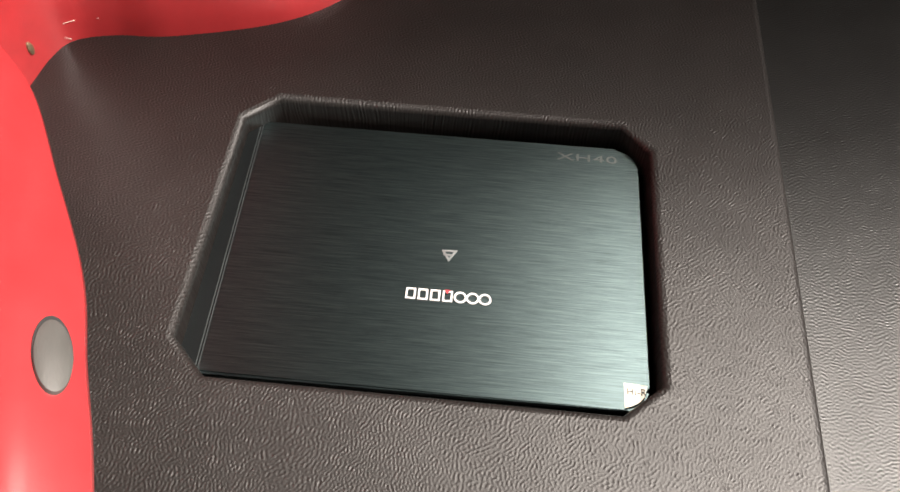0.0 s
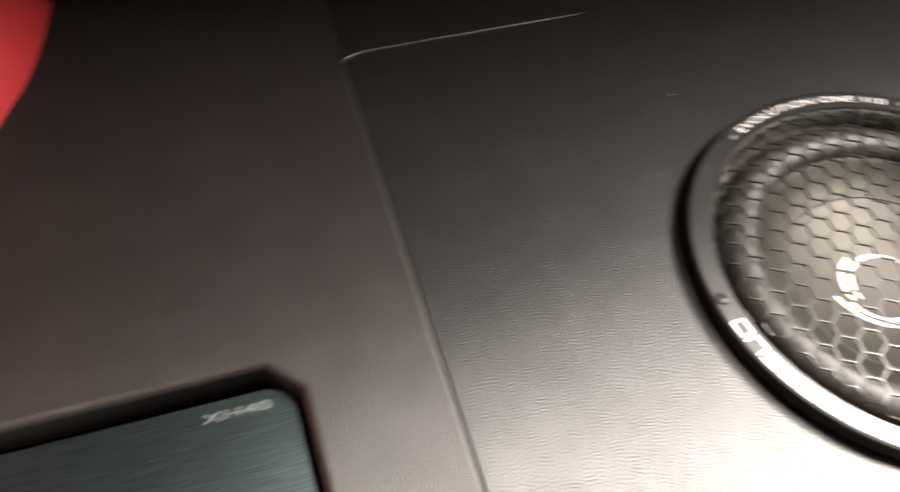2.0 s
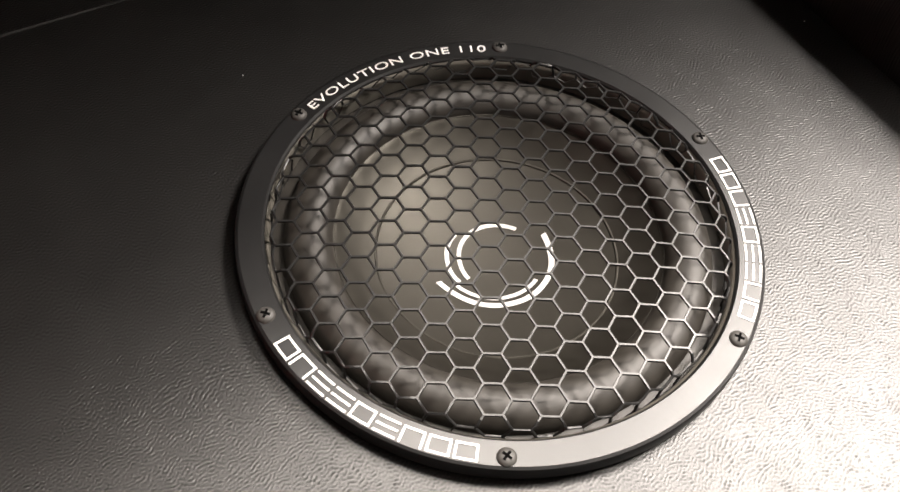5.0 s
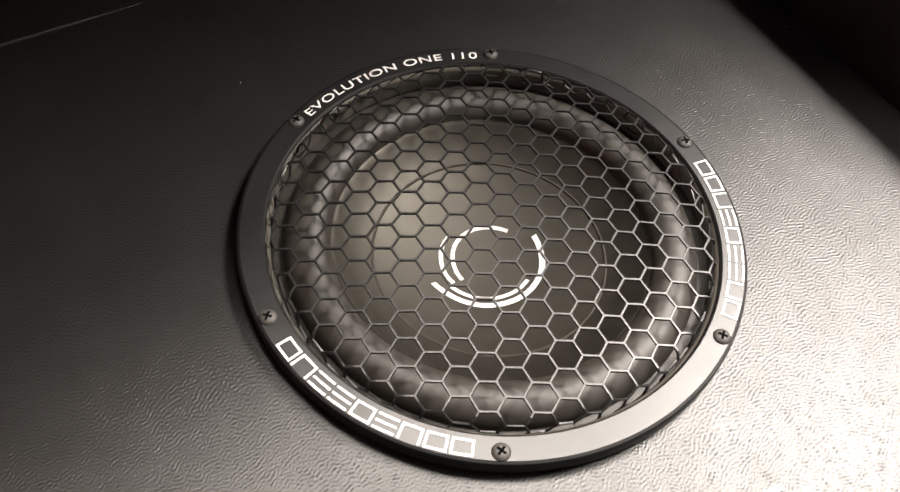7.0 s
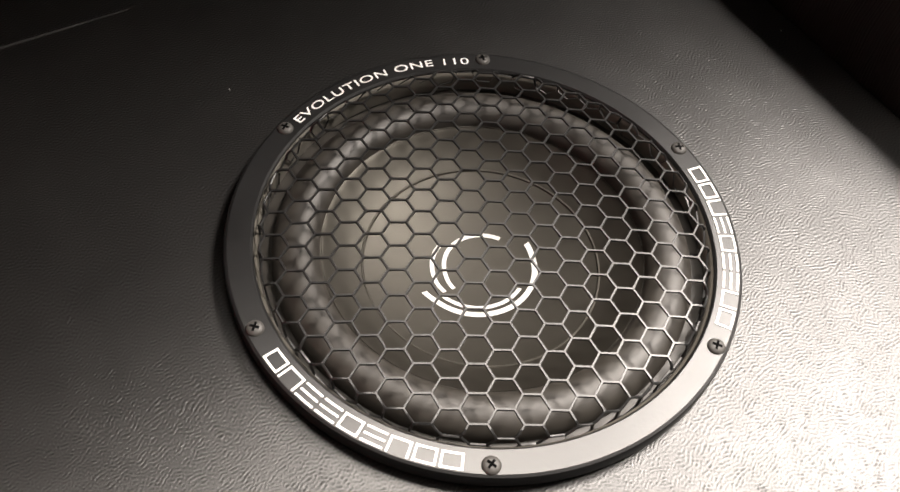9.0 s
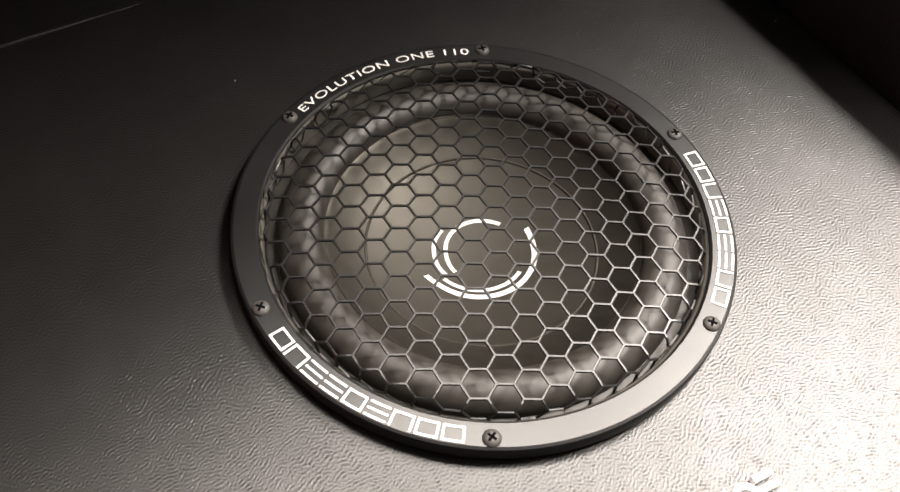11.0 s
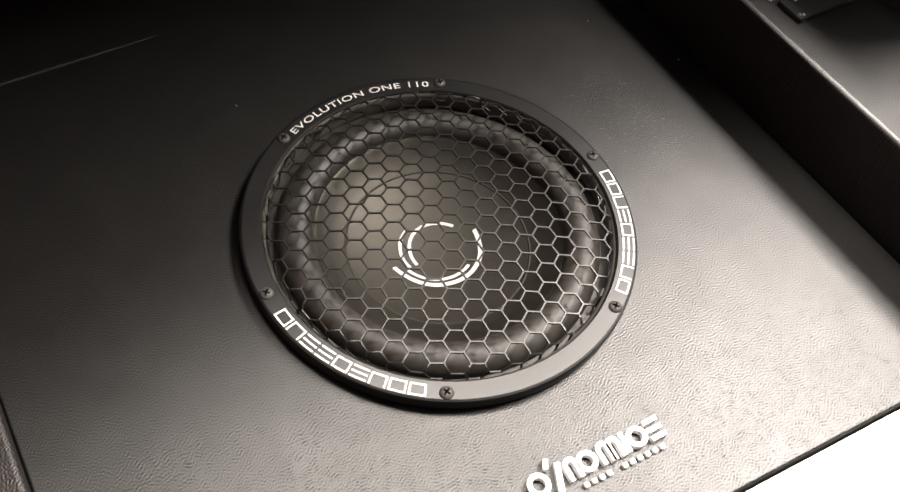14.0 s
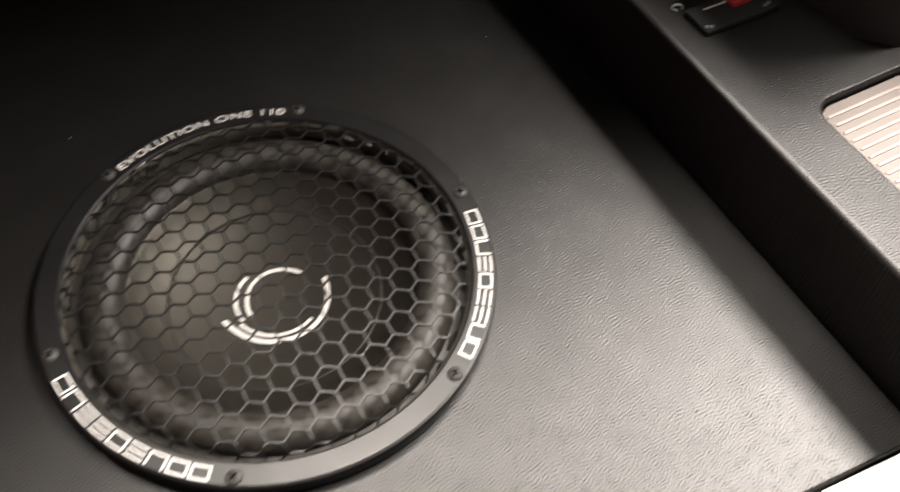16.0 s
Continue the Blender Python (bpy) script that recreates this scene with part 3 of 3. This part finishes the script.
for v in st.verts:
    v.co = Vector((v.co.x * 0.9 - 0.3816, v.co.y - 0.1359, v.co.z + ZA + 0.0007))
part("sticker_print", st, M_BLACKINK, sticker, smooth=False)

# ---- raised emblem on the floor board ----
emblem = thing("emblem", "raised white shop emblem of rounded plastic shapes on vinyl", "emblem", (0, -0.1890, 0))
emblem.rotation_euler = (0, 0, radians(-4))
EH = 0.0045


def emb(bm):
    part("emblem_shape", bm, M_EMBLEM, emblem, smooth=False)


def ring_shape(x, y, r, w):
    return frame_slab(circle_loop(r, 24, x, y), circle_loop(r - w, 24, x, y), 0.0, EH)


def bar(x0, y0, x1, y1, w):
    d = Vector((x1 - x0, y1 - y0)).normalized()
    n = Vector((-d.y, d.x)) * w / 2
    a, b = Vector((x0, y0)), Vector((x1, y1))
    return slab([a - n, b - n, b + n, a + n], 0.0, EH)


def arch(x0, x1, y0, y1, w):
    bm = bmesh.new()
    r = (x1 - x0) / 2
    n = 14
    o, q = [], []
    for k in range(n + 1):
        a = math.pi * k / n
        o.append(Vector(((x0 + x1) / 2 + r * math.cos(a), y1 - r + r * math.sin(a))))
        q.append(Vector(((x0 + x1) / 2 + (r - w) * math.cos(a), y1 - r + (r - w) * math.sin(a))))
    loop = [Vector((x1, y0))] + o + [Vector((x0, y0)), Vector((x0 + w, y0))] + list(reversed(q)) + [Vector((x1 - w, y0))]
    join(bm, slab(loop, 0.0, EH))
    return bm


W = 0.0030
emb(ring_shape(-0.0468, 0.0, 0.0072, W))
emb(bar(-0.0300, 0.0072, -0.0375, -0.0120, W + 0.0006))
emb(bar(-0.0385, 0.0065, -0.0352, 0.0120, W))
emb(arch(-0.0282, -0.0185, -0.0070, 0.0072, W))
emb(ring_shape(-0.0128, 0.0, 0.0068, W))
for x in (-0.0045, 0.0030):
    emb(arch(x, x + 0.0092, -0.0070, 0.0072, W))
emb(bar(0.0150, -0.0068, 0.0150, 0.0070, W))
emb(ring_shape(0.0240, 0.0, 0.0068, W))
emb(bar(0.0318, 0.0055, 0.0425, 0.0055, W))
emb(bar(0.0318, 0.0000, 0.0425, 0.0000, W))
emb(bar(0.0318, -0.0055, 0.0425, -0.0055, W))
for k in range(11):
    x = -0.020 + 0.0056 * k
    if k == 4:
        continue
    bm = box(x - 0.0018, x + 0.0018, -0.0135, -0.0102, 0.0, 0.003, 0.0006, 1)
    part("emblem_block", bm, M_EMBLEM, emblem, smooth=False)

# specks of lint on the vinyl
lint = bmesh.new()
rng = random.Random(4)
for x, y in ((-0.077, 0.1685), (0.229, 0.131), (0.272, 0.0587)):
    r = rng.uniform(0.0004, 0.0006)
    box(x - r, x + r * rng.uniform(0.5, 1.6), y - r * 0.6, y + r * 0.6, 0.0001, 0.0008, 0.0001, 1, lint)
tagged(part("dust", lint, M_WHITE, smooth=False), "tiny white lint specks on black vinyl", "dust", kind="stuff")

specks = bmesh.new()
for k in range(16):
    x, y, r = rng.uniform(-0.587, -0.424), rng.uniform(-0.133, 0.010), rng.uniform(0.00012, 0.00024)
    box(x - r, x + r, y - r, y + r, -0.0059, -0.0056, bm=specks)
tagged(part("dust", specks, M_PLUG, smooth=False), "tiny pale dust specks on the amplifier cover", "dust", kind="stuff")

# ---- second amplifier in the shelf ----
amp2 = thing("amplifier", "champagne-coloured finned amplifier set into the raised shelf", "amplifier", (0, 0, -0.017))
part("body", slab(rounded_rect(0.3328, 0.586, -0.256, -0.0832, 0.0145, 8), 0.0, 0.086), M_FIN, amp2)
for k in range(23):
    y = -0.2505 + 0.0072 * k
    part("fin", box(0.338, 0.581, y, y + 0.0024, 0.0855, 0.0868, 0.0005, 2), M_FIN_LIT, amp2)

# ---- fuse block on the shelf ----
fuse = thing("fuse_block", "flat black fuse holder with white print and red cap", "fuse holder", (0.3095, -0.0035, 0.075))
fuse.scale = (0.93, 0.93, 0.93)
part("base", box(0.0, 0.066, 0.0, 0.0265, 0.0, 0.0045, 0.0012), M_FELT, fuse)
part("cap", box(0.0335, 0.052, 0.0130, 0.034, 0.0, 0.0085, 0.0015), M_REDWIRE, fuse, "red plastic cap")
for k in range(8):
    part("print_bar", box(0.0125 + 0.0023 * k, 0.0142 + 0.0023 * k, 0.0200, 0.0216, 0.0044, 0.0047), M_WHITE, fuse, "small white unreadable print", smooth=False)
part("print_bar", slab(circle_loop(0.0012, 12, 0.0318, 0.0210), 0.0044, 0.0047), M_WHITE, fuse, "small white unreadable print", smooth=False)
for x, y in ((0.0030, 0.0050), (0.0062, 0.0036), (0.0560, 0.0050), (0.0600, 0.0060)):
    t = part("terminal", lathe([(0.0, 0.0016), (0.0010, 0.0014), (0.0014, 0.0006), (0.0014, 0.0)], 12), M_SILVER, fuse, "silver terminal screw")
    t.location = (x, y, 0.0044)
lug = bmesh.new()
turns = [Vector((0.004 * math.cos(radians(a)), 0.034 + 0.003 * math.sin(radians(a)), 0.0012)) for a in range(-60, 241, 20)]
join(lug, sweep(turns, oval(0.0010, 0.0010, 8)))
part("wire_lug", lug, M_SILVER, fuse, "open silver wire lug")
wire = sweep(smooth_path([(0.043, 0.030, 0.0045), (0.044, 0.048, 0.0040), (0.040, 0.075, 0.0030), (0.044, 0.110, 0.0030)], 8), oval(0.0026, 0.0026, 12))
part("wire", wire, M_REDWIRE, fuse, "red wire")

# ---- red body shell beside the side board ----
shell = thing("body_shell", "glossy red painted car body panel with a rounded edge", "car body", kind="structure")
contact = smooth_path([(x, y, 0.0085) for x, y in ((-0.4717, 0.3482), (-0.4806, 0.3085), (-0.4920, 0.2732), (-0.5054, 0.2464), (-0.5224, 0.2086), (-0.5447, 0.1595), (-0.5656, 0.1218), (-0.6041, 0.0937), (-0.6647, 0.0746), (-0.6997, 0.0712), (-0.7229, 0.0636), (-0.7320, 0.0473), (-0.7371, 0.0183), (-0.7469, -0.0301), (-0.7636, -0.0888))], 8)
bm = bmesh.new()
rows = []
AWAY = Vector((-0.55, 0.83, 0))
for i, p in enumerate(contact):
    t = (contact[min(i + 1, len(contact) - 1)] - contact[max(i - 1, 0)]).normalized()
    out = Vector((t.y, -t.x, 0))
    out = out if out.dot(Vector((-0.3, 0.9, 0)) if p.x > -0.720 else Vector((-1, 0.2, 0))) > 0 else -out
    # a short fillet at the board, then a wall that leans away
    prof = ((0.0, -0.003), (0.001, 0.003), (0.004, 0.009), (0.009, 0.0155), (0.018, 0.025), (0.035, 0.042), (0.06, 0.066), (0.10, 0.102), (0.16, 0.150))
    steep = 1 + 1.5 * min(1.0, max(0.0, (-0.580 - p.x) / 0.049))
    steep += 3.0 * min(1.0, max(0.0, (-0.715 - p.x) / 0.012))
    rows.append([bm.verts.new(p + out * min(o, 0.06) + AWAY * max(0.0, o - 0.06) + Vector((0, 0, z * steep))) for o, z in prof])
for a, b in zip(rows, rows[1:]):
    for i in range(len(a) - 1):
        bm.faces.new((a[i], a[i + 1], b[i + 1], b[i]))
part("panel", bm, M_RED, shell)
pin = part("clip", lathe([(0.0, 0.0026), (0.0020, 0.0024), (0.0032, 0.0014), (0.0036, -0.001)], 20), M_BRASS, shell, "small worn brass clip")
pin.location = (-0.7353, 0.0360, 0.0256)
pin.rotation_euler = Vector((0.985, -0.147, 0.091)).to_track_quat("Z", "X").to_euler()
pin.scale = (1.35, 0.7, 0.6)
for a, b in (((-0.7257, 0.0620, 0.0228), (-0.7199, 0.0667, 0.0221)), ((-0.7082, 0.0711, 0.0208), (-0.7069, 0.0714, 0.0211)), ((-0.7268, 0.0603, 0.0134), (-0.7243, 0.0627, 0.0101))):
    part("scratch", sweep([Vector(a), Vector(b)], oval(0.00022, 0.00022, 8)), M_CHIP, shell, "pale scratch in the red paint")

# pillar lip that rises towards the front, with its plug
lip = thing("boot_lip", "glossy red painted boot opening lip with a grey plug", "car body", kind="structure")
mid = smooth_path([(-0.8119, 0.0661, 0.0440), (-0.7604, 0.0150, 0.0715), (-0.7148, -0.0326, 0.0935), (-0.6729, -0.0811, 0.1144), (-0.6333, -0.1434, 0.1397), (-0.6020, -0.1954, 0.1562), (-0.5877, -0.2301, 0.1628), (-0.5733, -0.2660, 0.1672), (-0.5538, -0.3301, 0.1694), (-0.5454, -0.4222, 0.1694)], 8)
face = [(-1.0, -0.002), (-0.97, 0.0012), (-0.85, 0.0030), (-0.4, 0.0042), (0.6, 0.0042), (1.40, 0.0030), (1.60, 0.0012), (1.65, -0.002), (1.5, -0.006), (-0.9, -0.006)]
lean = radians(32)
section = [(s * 0.0108 * math.cos(lean) - u * math.sin(lean), s * 0.0108 * math.sin(lean) + u * math.cos(lean)) for s, u in face]
part("lip", sweep(mid, section), M_RED, lip)
seal = sweep([p + Vector((-0.0262, -0.0110, -0.0043)) for p in mid], oval(0.0097, 0.0119, 16))
part("seal", seal, M_TAN, lip, "tan rubber edge seal")
spot = min(range(len(mid)), key=lambda i: abs(mid[i].y + 0.2320))
along = (mid[spot + 1] - mid[spot - 1]).normalized()
across = along.cross(Vector((0, 0, 1))).normalized()
raised = across.cross(along)
facing = (raised * math.cos(lean) - across * math.sin(lean)).normalized()
turn = Matrix(((-along).cross(facing), -along, facing)).transposed().to_euler()
hole = part("plug_hole", lathe([(0.0, 0.0008), (0.0135, 0.0007), (0.0140, -0.001)], 40), M_DARK, lip, "dark hole edge behind the plug")
hole.location = mid[spot] + facing * 0.0041 - along * 0.0014
plug = part("plug", lathe([(0.0, 0.0022), (0.0105, 0.0020), (0.0127, 0.0013), (0.0135, -0.001)], 40), M_PLUG, lip, "grey oval plastic plug")
plug.location = mid[spot] + facing * 0.0042
for ob in (hole, plug):
    ob.rotation_euler = turn
    ob.scale = (0.42, 1.03, 1)
